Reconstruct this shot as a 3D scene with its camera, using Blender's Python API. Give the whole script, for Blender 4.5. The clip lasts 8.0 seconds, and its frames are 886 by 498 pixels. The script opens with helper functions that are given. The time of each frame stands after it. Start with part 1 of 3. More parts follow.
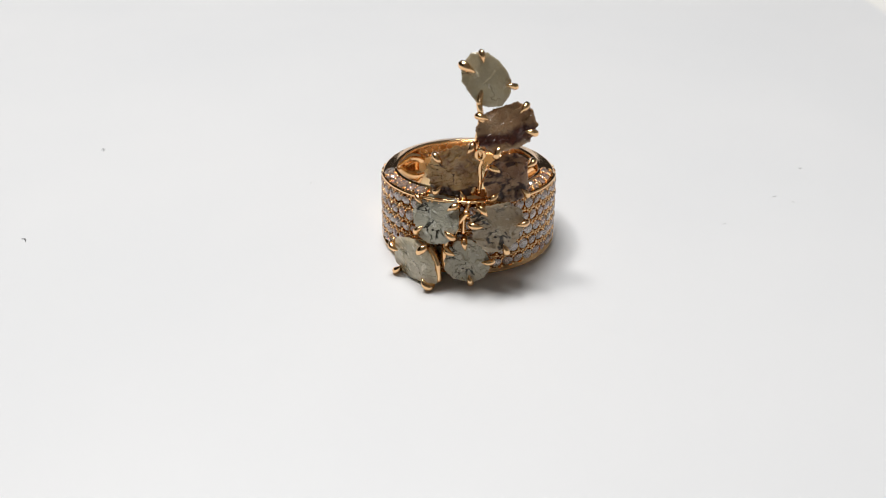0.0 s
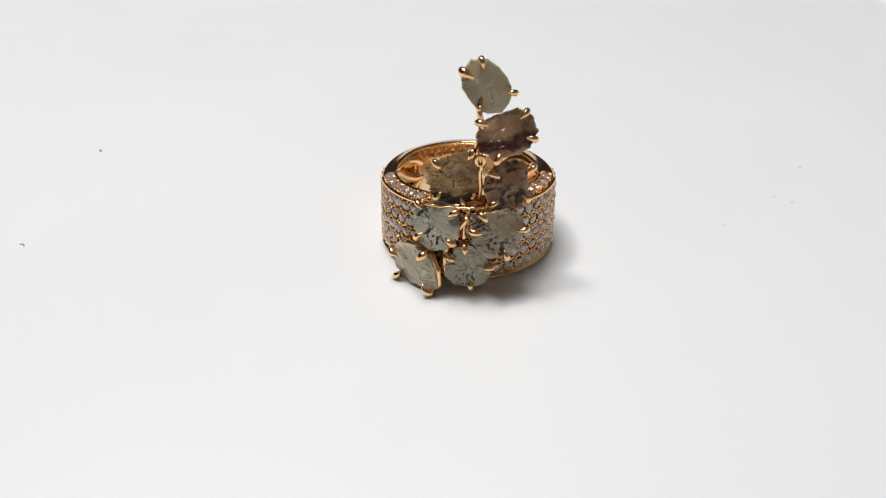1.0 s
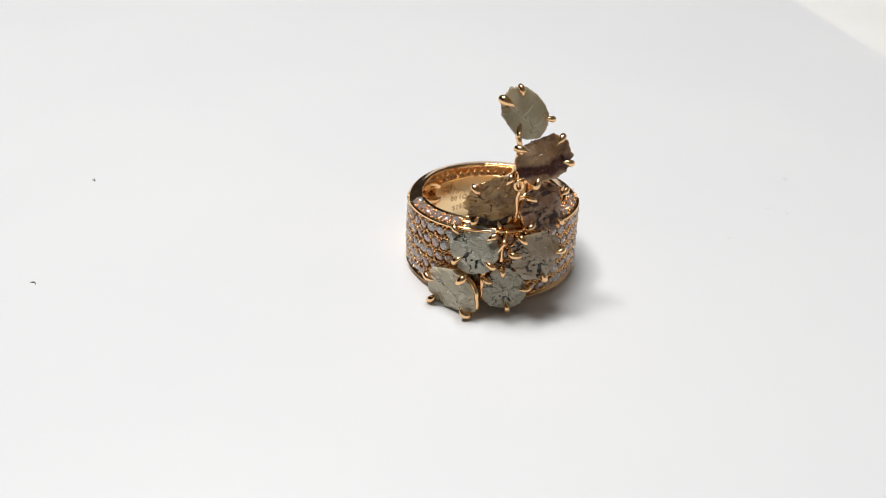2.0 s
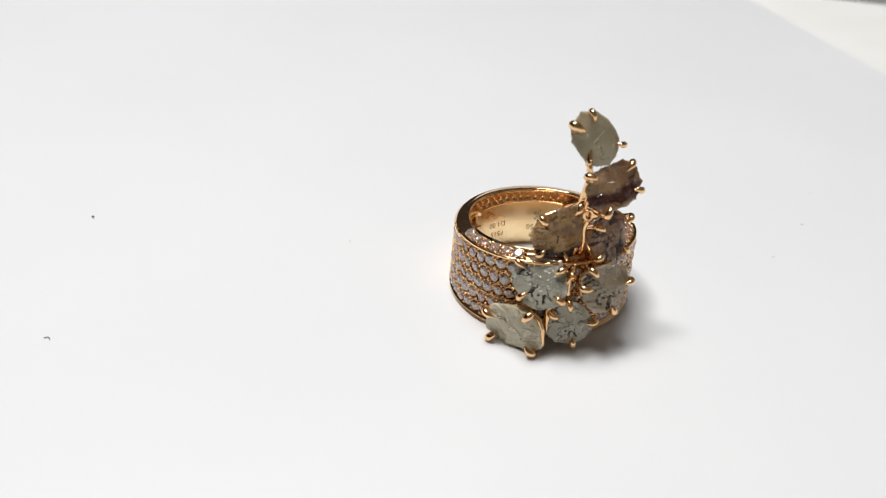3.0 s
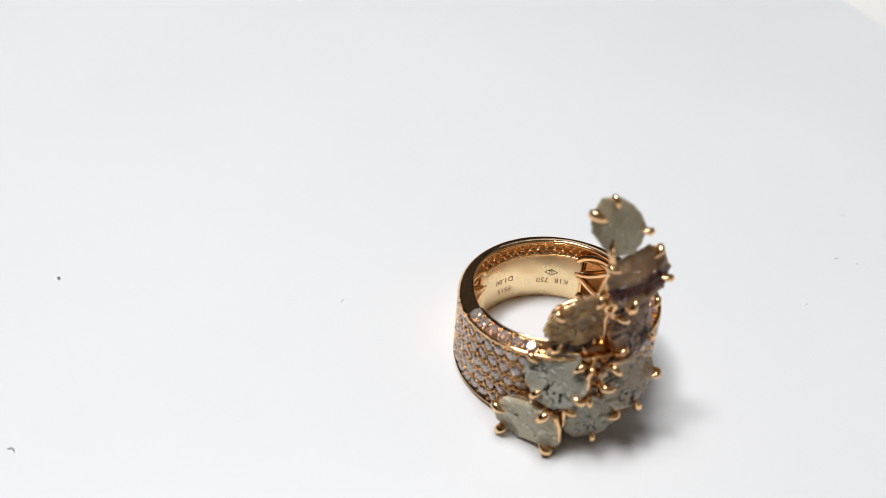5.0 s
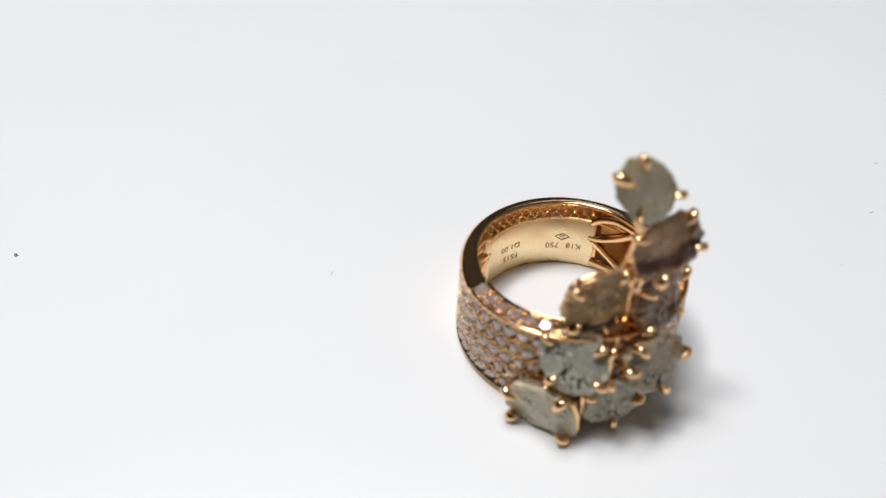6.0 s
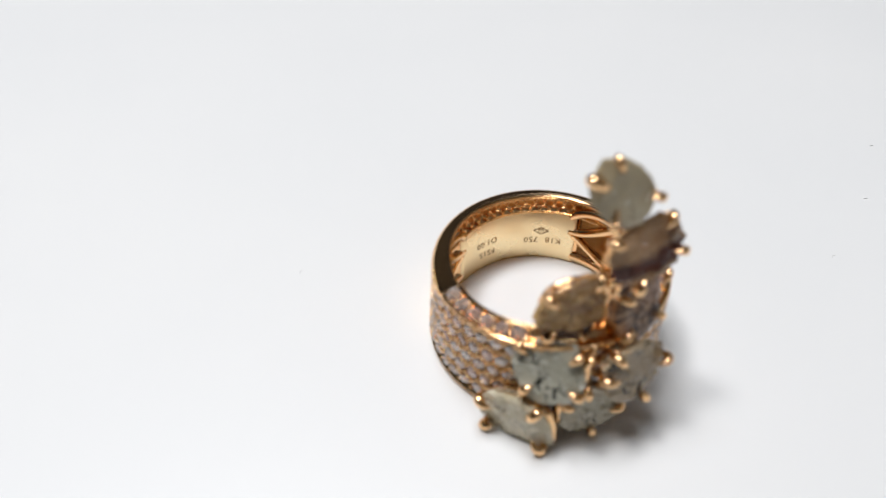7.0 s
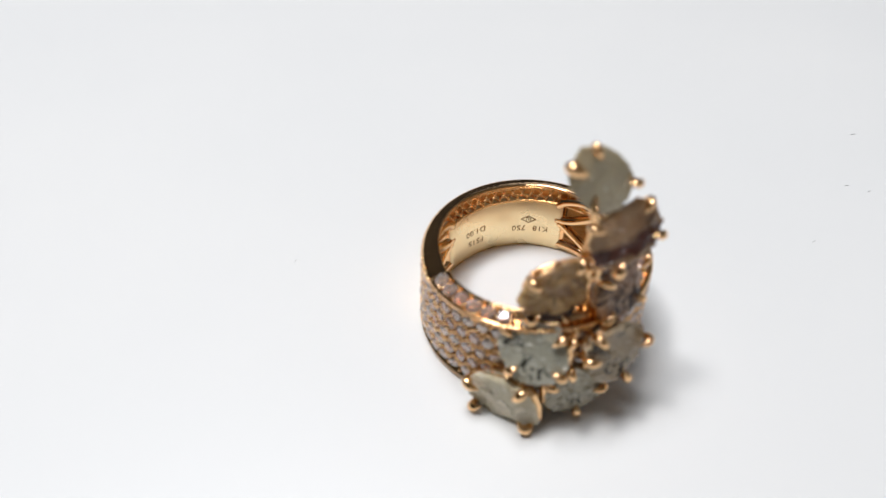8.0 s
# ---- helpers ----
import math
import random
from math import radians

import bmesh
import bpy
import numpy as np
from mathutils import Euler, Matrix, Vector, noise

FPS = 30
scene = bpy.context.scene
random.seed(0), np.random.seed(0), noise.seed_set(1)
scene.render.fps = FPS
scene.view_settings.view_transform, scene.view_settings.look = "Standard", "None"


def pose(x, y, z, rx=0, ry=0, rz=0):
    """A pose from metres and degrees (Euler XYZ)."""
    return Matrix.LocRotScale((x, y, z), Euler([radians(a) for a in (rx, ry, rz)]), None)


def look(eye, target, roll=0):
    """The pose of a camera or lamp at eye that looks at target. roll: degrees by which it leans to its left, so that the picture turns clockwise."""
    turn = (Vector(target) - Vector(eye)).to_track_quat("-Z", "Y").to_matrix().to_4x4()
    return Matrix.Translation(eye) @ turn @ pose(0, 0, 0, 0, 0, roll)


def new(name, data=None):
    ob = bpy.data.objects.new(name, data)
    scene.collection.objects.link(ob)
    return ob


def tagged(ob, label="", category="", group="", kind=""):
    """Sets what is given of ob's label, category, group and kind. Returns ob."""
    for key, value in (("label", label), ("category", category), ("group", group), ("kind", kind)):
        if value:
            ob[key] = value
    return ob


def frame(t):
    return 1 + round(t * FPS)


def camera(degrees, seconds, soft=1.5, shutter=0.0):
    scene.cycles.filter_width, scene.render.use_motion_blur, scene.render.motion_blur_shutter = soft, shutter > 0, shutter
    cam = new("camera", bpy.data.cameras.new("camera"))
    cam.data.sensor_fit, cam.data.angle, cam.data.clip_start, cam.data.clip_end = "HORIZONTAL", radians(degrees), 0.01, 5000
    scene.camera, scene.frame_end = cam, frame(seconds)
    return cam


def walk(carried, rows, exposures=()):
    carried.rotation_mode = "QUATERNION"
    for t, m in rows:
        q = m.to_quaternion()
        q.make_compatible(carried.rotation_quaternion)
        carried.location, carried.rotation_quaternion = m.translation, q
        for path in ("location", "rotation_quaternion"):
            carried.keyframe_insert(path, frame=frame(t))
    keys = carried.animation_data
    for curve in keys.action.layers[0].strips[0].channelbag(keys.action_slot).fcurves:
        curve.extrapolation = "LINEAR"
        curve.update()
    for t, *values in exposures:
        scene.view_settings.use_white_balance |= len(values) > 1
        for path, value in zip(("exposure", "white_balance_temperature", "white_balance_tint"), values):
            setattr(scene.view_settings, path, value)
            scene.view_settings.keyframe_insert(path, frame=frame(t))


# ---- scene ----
cam = camera(59.6, 8.0, soft=0.7)
PATH = [
    (0, (-0.451, -79.277, 49.09), (-0.499, -77.602, 47.997), -0.4),
    (0.5, (-0.821, -78.266, 50.259), (-0.859, -76.61, 49.138), -0.5),
    (1, (-0.851, -77.89, 50.995), (-0.89, -76.239, 49.867), -0.5),
    (1.2, (-0.502, -77.475, 52.573), (-0.552, -75.846, 51.413), -1.0),
    (2.3, (-17.986, -77.511, 53.072), (-17.725, -75.851, 51.987), 2.6),
    (2.5, (-19.564, -75.656, 52.266), (-19.264, -73.997, 51.19), 3.0),
    (3, (-25.448, -69.789, 52.224), (-25.112, -68.147, 51.133), 2.6),
    (3.5, (-28.115, -70.027, 54.435), (-27.786, -68.393, 53.33), 2.0),
    (4, (-25.729, -64.562, 58.09), (-25.399, -62.936, 56.973), 2.2),
    (4.5, (-25.526, -57.985, 60.229), (-25.196, -56.43, 59.015), 2.0),
    (4.7, (-24.537, -56.21, 60.84), (-24.211, -54.668, 59.608), 1.7),
    (5.8, (-21.573, -46.117, 56.301), (-21.247, -44.684, 54.945), 0.9),
    (6, (-21.963, -45.31, 56.097), (-21.639, -43.887, 54.73), 0.6),
    (6.5, (-18.324, -40.462, 55.28), (-18.003, -39.067, 53.884), 0.2),
    (7, (-18.71, -41.453, 55.75), (-18.393, -40.089, 54.322), 0.1),
    (7.5, (-18.679, -43.086, 56.54), (-18.359, -41.732, 55.104), -0.1),
    (8, (-18.097, -43.617, 56.788), (-17.785, -42.26, 55.352), -0.5),
]
MM = 0.001
walk(cam, [(t, look(Vector(eye) * MM, Vector(target) * MM, roll)) for t, eye, target, roll in PATH],
     [(0.0, 0.0, 6470, 10), (3.0, 0.06, 6440, 10), (4.5, 0.03, 6350, 10), (6.5, 0.0, 6330, 10), (8.0, 0.0, 6330, 10)])
# a close lens: the far side of the ring is sharp, the nearest stones are soft
cam.data.dof.use_dof = True
cam.data.dof.focus_distance = 0.086
cam.data.dof.aperture_fstop = 25.0

# ---- light ----
world = bpy.data.worlds.new("room_air")
scene.world = world
world.use_nodes = True
world.node_tree.nodes["Background"].inputs[0].default_value = (0.9, 0.95, 1.0, 1)
world.node_tree.nodes["Background"].inputs[1].default_value = 0.02


def area(name, eye, target, sx, sy, watts, colour):
    data = bpy.data.lights.new(name, "AREA")
    data.shape, data.size, data.size_y = "RECTANGLE", sx, sy
    data.energy, data.color = watts, colour
    ob = new(name, data)
    ob.matrix_world = look(eye, target)
    return ob


area("desk_lamp_light", (-0.150, 0.065, 0.43), (-0.02, -0.01, 0.0), 0.06, 0.06, 0.66, (1.0, 0.98, 0.955))
area("ceiling_light", (-0.19, 0.33, 1.62), (-0.19, 0.33, 0), 0.64, 0.60, 21.4, (0.985, 0.985, 0.985))


# ---- materials ----
def node_material(name):
    m = bpy.data.materials.new(name)
    m.use_nodes = True
    nt = m.node_tree
    return m, nt, nt.nodes["Principled BSDF"]


def add(nt, kind, **values):
    n = nt.nodes.new(kind)
    for k, v in values.items():
        n.inputs[k].default_value = v
    return n


def ramp(nt, source, stops):
    r = nt.nodes.new("ShaderNodeValToRGB")
    while len(r.color_ramp.elements) < len(stops):
        r.color_ramp.elements.new(0.5)
    for e, (p, c) in zip(r.color_ramp.elements, stops):
        e.position, e.color = p, (*c, 1)
    nt.links.new(source, r.inputs[0])
    return r.outputs[0]


def bump(nt, bsdf, height, strength, distance):
    b = add(nt, "ShaderNodeBump", Strength=strength, Distance=distance)
    nt.links.new(height, b.inputs["Height"])
    nt.links.new(b.outputs[0], bsdf.inputs["Normal"])
    return b


def coords(nt):
    return nt.nodes.new("ShaderNodeTexCoord").outputs["Object"]


def plain(name, c1, c2, rough, scale, metallic=0.0, relief=0.0):
    m, nt, p = node_material(name)
    n = add(nt, "ShaderNodeTexNoise", Scale=scale, Detail=6.0)
    nt.links.new(coords(nt), n.inputs["Vector"])
    nt.links.new(ramp(nt, n.outputs[0], [(0.35, c1), (0.65, c2)]), p.inputs["Base Color"])
    p.inputs["Roughness"].default_value = rough
    p.inputs["Metallic"].default_value = metallic
    if relief:
        bump(nt, p, n.outputs[0], 0.4, relief)
    return m


def gold(name, colour, rough, relief):
    m, nt, p = node_material(name)
    co = coords(nt)
    n = add(nt, "ShaderNodeTexNoise", Scale=2600.0, Detail=3.0)
    nt.links.new(co, n.inputs["Vector"])
    big = add(nt, "ShaderNodeTexNoise", Scale=350.0, Detail=2.0)
    nt.links.new(co, big.inputs["Vector"])
    r = ramp(nt, big.outputs[0], [(0.3, (rough * 0.6,) * 3), (0.7, (rough * 1.5,) * 3)])
    nt.links.new(r, p.inputs["Roughness"])
    nt.links.new(ramp(nt, big.outputs[0], [(0.2, tuple(c * 0.92 for c in colour)), (0.8, colour)]), p.inputs["Base Color"])
    p.inputs["Metallic"].default_value = 1.0
    bump(nt, p, n.outputs[0], 0.25, relief)
    return m


GOLD = gold("rose_gold", (0.98, 0.625, 0.32), 0.09, 0.00003)
GOLD_ROUGH = gold("cast_rose_gold", (0.98, 0.57, 0.23), 0.20, 0.00008)


def paper_material():
    m, nt, p = node_material("white_paper")
    co = coords(nt)
    fine = add(nt, "ShaderNodeTexNoise", Scale=3200.0, Detail=4.0)
    nt.links.new(co, fine.inputs["Vector"])
    soft = add(nt, "ShaderNodeTexNoise", Scale=22.0, Detail=3.0)
    nt.links.new(co, soft.inputs["Vector"])
    nt.links.new(ramp(nt, soft.outputs[0], [(0.3, (0.80, 0.805, 0.81)), (0.7, (0.83, 0.83, 0.83))]), p.inputs["Base Color"])
    p.inputs["Roughness"].default_value = 0.42
    bump(nt, p, fine.outputs[0], 0.25, 0.00003)
    return m


PAPER = paper_material()
DESK = plain("white_laminate", (0.86, 0.845, 0.80), (0.89, 0.875, 0.84), 0.6, 60)
# unseen wall tones: one for dark reflections in the gold, one to bounce fill
WALL_REFLECT_DARK = plain("wall_reflect_dark", (0.045, 0.042, 0.04), (0.06, 0.057, 0.055), 0.8, 3)
WALL_FILL = plain("wall_fill_pale", (0.52, 0.50, 0.47), (0.58, 0.56, 0.53), 0.8, 3)
CEIL = plain("ceiling_paint", (0.74, 0.74, 0.73), (0.78, 0.78, 0.77), 0.9, 3)
FLOORING = plain("floor_vinyl", (0.16, 0.13, 0.11), (0.22, 0.18, 0.15), 0.5, 5)
BLACK = plain("black_glass", (0.012, 0.012, 0.013), (0.02, 0.02, 0.02), 0.12, 40)
GREY_METAL = plain("grey_metal", (0.30, 0.30, 0.31), (0.36, 0.36, 0.37), 0.3, 400, 1.0)
DUST = plain("dust", (0.28, 0.28, 0.29), (0.40, 0.39, 0.38), 0.9, 3000)
DUST_PALE = plain("pale_dust", (0.66, 0.66, 0.66), (0.72, 0.72, 0.72), 0.9, 3000)
PLATE = gold("satin_rose_gold", (1.0, 0.80, 0.48), 0.30, 0.00002)
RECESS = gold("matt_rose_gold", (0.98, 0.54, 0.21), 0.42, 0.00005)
ENGRAVED = plain("engraved_gold", (0.30, 0.17, 0.07), (0.36, 0.21, 0.09), 0.5, 2000, 1.0)


def melee_material():
    m, nt, p = node_material("pave_diamond")
    info = nt.nodes.new("ShaderNodeObjectInfo")
    nt.links.new(ramp(nt, info.outputs["Random"], [(0.0, (1.0, 0.75, 0.65)), (0.4, (1.0, 0.91, 0.82)), (0.7, (1.0, 0.72, 0.62)), (1.0, (1.0, 0.85, 0.73))]), p.inputs["Base Color"])
    p.inputs["Roughness"].default_value = 0.02
    p.inputs["IOR"].default_value = 2.4
    p.inputs["Transmission Weight"].default_value = 0.78
    return m


MELEE = melee_material()


def rough_diamond(name, light, mid, dark, clouds, cracks, turn=0.0, band=None, rough=0.22, relief=0.3, clear=0.15):
    """Uncut diamond slice: cloudy translucent body, long dark cracks along one grain, a satin face.
    clouds: cells per metre; cracks: (cells per metre, width, stretch, cover, hairlines)."""
    m, nt, p = node_material(name)
    co = coords(nt)
    scale, width, stretch, cover, hair = cracks
    mp = nt.nodes.new("ShaderNodeMapping")
    mp.inputs["Rotation"].default_value = (0, 0, turn)
    mp.inputs["Scale"].default_value = (1.0 / stretch, stretch, 1.0)
    nt.links.new(co, mp.inputs["Vector"])

    def noise_of(vector, scale_in, detail, distortion=0.0, roughness=0.5):
        n = add(nt, "ShaderNodeTexNoise", Scale=scale_in, Detail=detail, Distortion=distortion, Roughness=roughness)
        nt.links.new(vector, n.inputs["Vector"])
        return n.outputs[0]

    def math_of(kind, a, b):
        n = nt.nodes.new("ShaderNodeMath")
        n.operation = kind
        for k, v in ((0, a), (1, b)):
            if isinstance(v, float):
                n.inputs[k].default_value = v
            else:
                nt.links.new(v, n.inputs[k])
        return n.outputs[0]

    def blend(fac, a, colour):
        n = nt.nodes.new("ShaderNodeMix")
        n.data_type = "RGBA"
        nt.links.new(fac, n.inputs[0])
        nt.links.new(a, n.inputs[6])
        n.inputs[7].default_value = (*colour, 1)
        return n.outputs[2]

    cloud = noise_of(co, clouds, 4.0, 0.4)
    body = ramp(nt, cloud, [(0.34, mid), (0.62, light)])
    vein = noise_of(mp.outputs[0], scale, 3.0, 0.5, 0.55)
    bold = ramp(nt, vein, [(0.5 - width * 0.75, (0, 0, 0)), (0.5 - width * 0.35, (1, 1, 1)), (0.5 + width * 0.1, (1, 1, 1)), (0.5 + width * 0.35, (0, 0, 0))])
    gate = ramp(nt, noise_of(co, clouds * 1.4, 2.0), [(0.62 - cover, (0, 0, 0)), (0.70 - cover, (1, 1, 1))])
    bold = math_of("MULTIPLY", bold, gate)
    fine = noise_of(mp.outputs[0], scale * 3.1, 4.0, 0.9, 0.6)
    thin = ramp(nt, fine, [(0.485, (0, 0, 0)), (0.5, (hair, hair, hair)), (0.515, (0, 0, 0))])
    thin = math_of("MULTIPLY", thin, ramp(nt, noise_of(co, clouds * 2.3, 2.0), [(0.46, (0, 0, 0)), (0.58, (1, 1, 1))]))
    cut = math_of("MAXIMUM", bold, thin)
    out = blend(cut, body, dark)
    if band:
        # a dark included layer across the stone: height on the face in millimetres, half width, tilt, colour
        mid_v, half, tilt, colour = band
        axis = nt.nodes.new("ShaderNodeVectorMath")
        axis.operation = "DOT_PRODUCT"
        nt.links.new(co, axis.inputs[0])
        axis.inputs[1].default_value = (-math.sin(tilt) / MM, math.cos(tilt) / MM, 0)
        wave = math_of("MULTIPLY", math_of("SUBTRACT", cloud, 0.5), 2.6)
        level = math_of("ABSOLUTE", math_of("SUBTRACT", math_of("ADD", axis.outputs["Value"], wave), float(mid_v)), 0.0)
        out = blend(ramp(nt, math_of("MULTIPLY", level, 1.0 / (2 * half)), [(0.30, (0.96, 0.96, 0.96)), (0.62, (0, 0, 0))]), out, colour)
    nt.links.new(out, p.inputs["Base Color"])
    nt.links.new(ramp(nt, noise_of(co, clouds * 3, 3.0), [(0.3, (rough * 0.6,) * 3), (0.7, (rough * 1.5,) * 3)]), p.inputs["Roughness"])
    p.inputs["IOR"].default_value = 1.6
    p.inputs["Specular IOR Level"].default_value = 0.55
    p.inputs["Subsurface Weight"].default_value = 0.25
    p.inputs["Subsurface Radius"].default_value = (1.0, 0.85, 0.6)
    p.inputs["Subsurface Scale"].default_value = 0.0006
    p.inputs["Transmission Weight"].default_value = clear
    chip = add(nt, "ShaderNodeTexVoronoi", Scale=1900.0)
    nt.links.new(mp.outputs[0], chip.inputs["Vector"])
    grit = noise_of(co, 1500.0, 3.0)
    height = math_of("SUBTRACT", math_of("MULTIPLY", grit, 0.45), math_of("MULTIPLY", cut, 0.7))
    height = math_of("ADD", height, math_of("MULTIPLY", chip.outputs["Distance"], 0.5))
    height = math_of("ADD", height, math_of("MULTIPLY", vein, 0.15))
    bump(nt, p, height, relief, 0.00016)
    return m


# ---- mesh helpers ----
def finish(name, bm, material, smooth=True):
    bmesh.ops.recalc_face_normals(bm, faces=bm.faces)
    me = bpy.data.meshes.new(name)
    bm.to_mesh(me)
    bm.free()
    for f in me.polygons:
        f.use_smooth = smooth
    if material:
        me.materials.append(material)
    return me


def part(name, bm, material, parent, label="", smooth=True):
    ob = new(name, finish(name, bm, material, smooth))
    ob.parent = parent
    if label:
        tagged(ob, label)
    return ob


def tube(bm, points, radii, sides=10):
    """A round bar along points, with a radius at each; closed ends."""
    pts = [Vector(q) for q in points]
    if not hasattr(radii, "__len__"):
        radii = [radii] * len(pts)
    rings, axis = [], None
    for i, q in enumerate(pts):
        t = (pts[min(i + 1, len(pts) - 1)] - pts[max(i - 1, 0)]).normalized()
        if axis is None:
            axis = t.orthogonal().normalized()
        axis = (axis - t * axis.dot(t)).normalized()
        b = t.cross(axis)
        rings.append([bm.verts.new(q + float(radii[i]) * (math.cos(a) * axis + math.sin(a) * b)) for a in (2 * math.pi * k / sides for k in range(sides))])
    for r0, r1 in zip(rings, rings[1:]):
        for k in range(sides):
            bm.faces.new((r0[k], r0[(k + 1) % sides], r1[(k + 1) % sides], r1[k]))
    bm.faces.new(rings[0][::-1])
    bm.faces.new(rings[-1])


def loop_tube(bm, points, radius, sides=8):
    """A closed round wire."""
    pts = [Vector(q) for q in points]
    n = len(pts)
    mid = sum(pts, Vector()) / n
    rings = []
    for i, q in enumerate(pts):
        t = (pts[(i + 1) % n] - pts[i - 1]).normalized()
        a = (q - mid)
        a = (a - t * a.dot(t)).normalized()
        b = t.cross(a)
        rings.append([bm.verts.new(q + radius * (math.cos(w) * a + math.sin(w) * b)) for w in (2 * math.pi * k / sides for k in range(sides))])
    for i in range(n):
        r0, r1 = rings[i], rings[(i + 1) % n]
        for k in range(sides):
            bm.faces.new((r0[k], r0[(k + 1) % sides], r1[(k + 1) % sides], r1[k]))


def bezier(points, steps=8):
    """Points on a smooth curve through the given ones."""
    p = [Vector(q) for q in points]
    p = [2 * p[0] - p[1]] + p + [2 * p[-1] - p[-2]]
    out = []
    for i in range(1, len(p) - 2):
        for s in range(steps):
            t = s / steps
            out.append(0.5 * (2 * p[i] + (p[i + 1] - p[i - 1]) * t + (2 * p[i - 1] - 5 * p[i] + 4 * p[i + 1] - p[i + 2]) * t * t
                              + (3 * p[i] - p[i - 1] - 3 * p[i + 1] + p[i + 2]) * t ** 3))
    out.append(p[-2])
    return out


def box(name, x0, x1, y0, y1, z0, z1, material, bevel=0.0):
    bm = bmesh.new()
    bmesh.ops.create_cube(bm, size=1)
    for v in bm.verts:
        v.co = Vector(((x0 + x1) / 2 + v.co.x * (x1 - x0), (y0 + y1) / 2 + v.co.y * (y1 - y0), (z0 + z1) / 2 + v.co.z * (z1 - z0)))
    if bevel:
        bmesh.ops.bevel(bm, geom=bm.edges[:], offset=bevel, segments=3, affect="EDGES")
    return new(name, finish(name, bm, material, False))


# ---- the room and the desk ----
# added walls, out of view: north and west darken the rim, others brighten the front
for name, b, mat in (
        ("wall_north", (-1.7, 1.7, 1.6, 1.7, -0.75, 1.65), WALL_REFLECT_DARK), ("wall_south", (-1.7, 1.7, -1.7, -1.6, -0.75, 1.65), WALL_FILL),
        ("wall_west", (-1.7, -1.6, -1.6, 1.6, -0.75, 1.65), WALL_REFLECT_DARK), ("wall_east", (1.6, 1.7, -1.6, 1.6, -0.75, 1.65), WALL_FILL),
        ("floor", (-1.7, 1.7, -1.7, 1.7, -0.85, -0.75), FLOORING), ("ceiling", (-1.7, 1.7, -1.7, 1.7, 1.65, 1.75), CEIL)):
    tagged(box(name, *b, mat), kind="structure")

desk = tagged(new("desk"), "plain white laminate desk under the sheet of paper", "desk")
top = box("tabletop", -0.6, 0.6, -0.25, 0.55, -0.0252, -0.0002, DESK, 0.002)
top.parent = desk
for sx in (-0.55, 0.55):
    for sy in (-0.2, 0.5):
        leg = box("leg", sx - 0.02, sx + 0.02, sy - 0.02, sy + 0.02, -0.75, -0.0252, GREY_METAL, 0.002)
        leg.parent = desk


def paper_sheet():
    bm = bmesh.new()
    nx, ny = 60, 60
    x0, x1, y0, y1 = -207 * MM, 90 * MM, -130 * MM, 290 * MM
    grid = []
    for j in range(ny + 1):
        row = []
        for i in range(nx + 1):
            x, y = x0 + (x1 - x0) * i / nx, y0 + (y1 - y0) * j / ny
            z = 0.0003 * max(0.0, (x - 0.070) / 0.020) ** 2
            row.append(bm.verts.new((x, y, z)))
        grid.append(row)
    for j in range(ny):
        for i in range(nx):
            bm.faces.new((grid[j][i], grid[j][i + 1], grid[j + 1][i + 1], grid[j + 1][i]))
    low = [[bm.verts.new(v.co - Vector((0, 0, 0.00012))) for v in row] for row in grid]
    for j in range(ny):
        for i in range(nx):
            bm.faces.new((low[j][i], low[j + 1][i], low[j + 1][i + 1], low[j][i + 1]))
    rim = [(0, i) for i in range(nx)] + [(j, nx) for j in range(ny)] + [(ny, nx - i) for i in range(nx)] + [(ny - j, 0) for j in range(ny)]
    for (j0, i0), (j1, i1) in zip(rim, rim[1:] + rim[:1]):
        bm.faces.new((grid[j0][i0], low[j0][i0], low[j1][i1], grid[j1][i1]))
    ob = new("paper_sheet", finish("paper_sheet", bm, PAPER, False))
    return tagged(ob, "clean white sheet of paper spread flat on the desk", "paper")


paper_sheet()


# ---- the ring ----
R_OUT, R_TOP_IN = 10.1, 8.05
CX, CY = 0.15, 0.2


def z_bot(y):
    return max(0.02, 0.24 - 0.035 * y)


def z_top(y):
    return 8.5 - 0.108 * y


def r_out(deg, z):
    """Outer radius: a little wider at the foot, and drawn out at the back."""
    a = radians(deg)
    return R_OUT + 0.14 - 0.034 * z + 0.10 * math.cos(a) + 0.95 * max(0.0, math.sin(a)) ** 2


def smooth01(x):
    x = min(1.0, max(0.0, x))
    return x * x * (3 - 2 * x)


def at(deg, r, z):
    a = radians(deg)
    return Vector((CX + r * math.cos(a), CY + r * math.sin(a), z)) * MM


def front_weight(deg):
    """1 on the stone-set front half, 0 on the plain back."""
    d = abs((deg + 90 + 180) % 360 - 180)
    return 1 - smooth01((d - 98) / 4)


def top_weight(deg):
    d = abs((deg + 90 + 180) % 360 - 180)
    return 1 - smooth01((d - 80) / 3)


def plate_weight(deg):
    """1 where the plain inner plate with the hallmarks sits."""
    d = abs((deg - 92 + 180) % 360 - 180)
    return 1 - smooth01((d - 38) / 3)


def top_inner(deg):
    """Inner radius of the upper rim: broad at the front, slender at the back."""
    d = abs((deg + 90 + 180) % 360 - 180)
    return R_TOP_IN + 1.45 * smooth01((d - 88) / 75)


ring = tagged(new("ring"), "rose gold ring with uncut diamonds and pave band on paper", "ring")


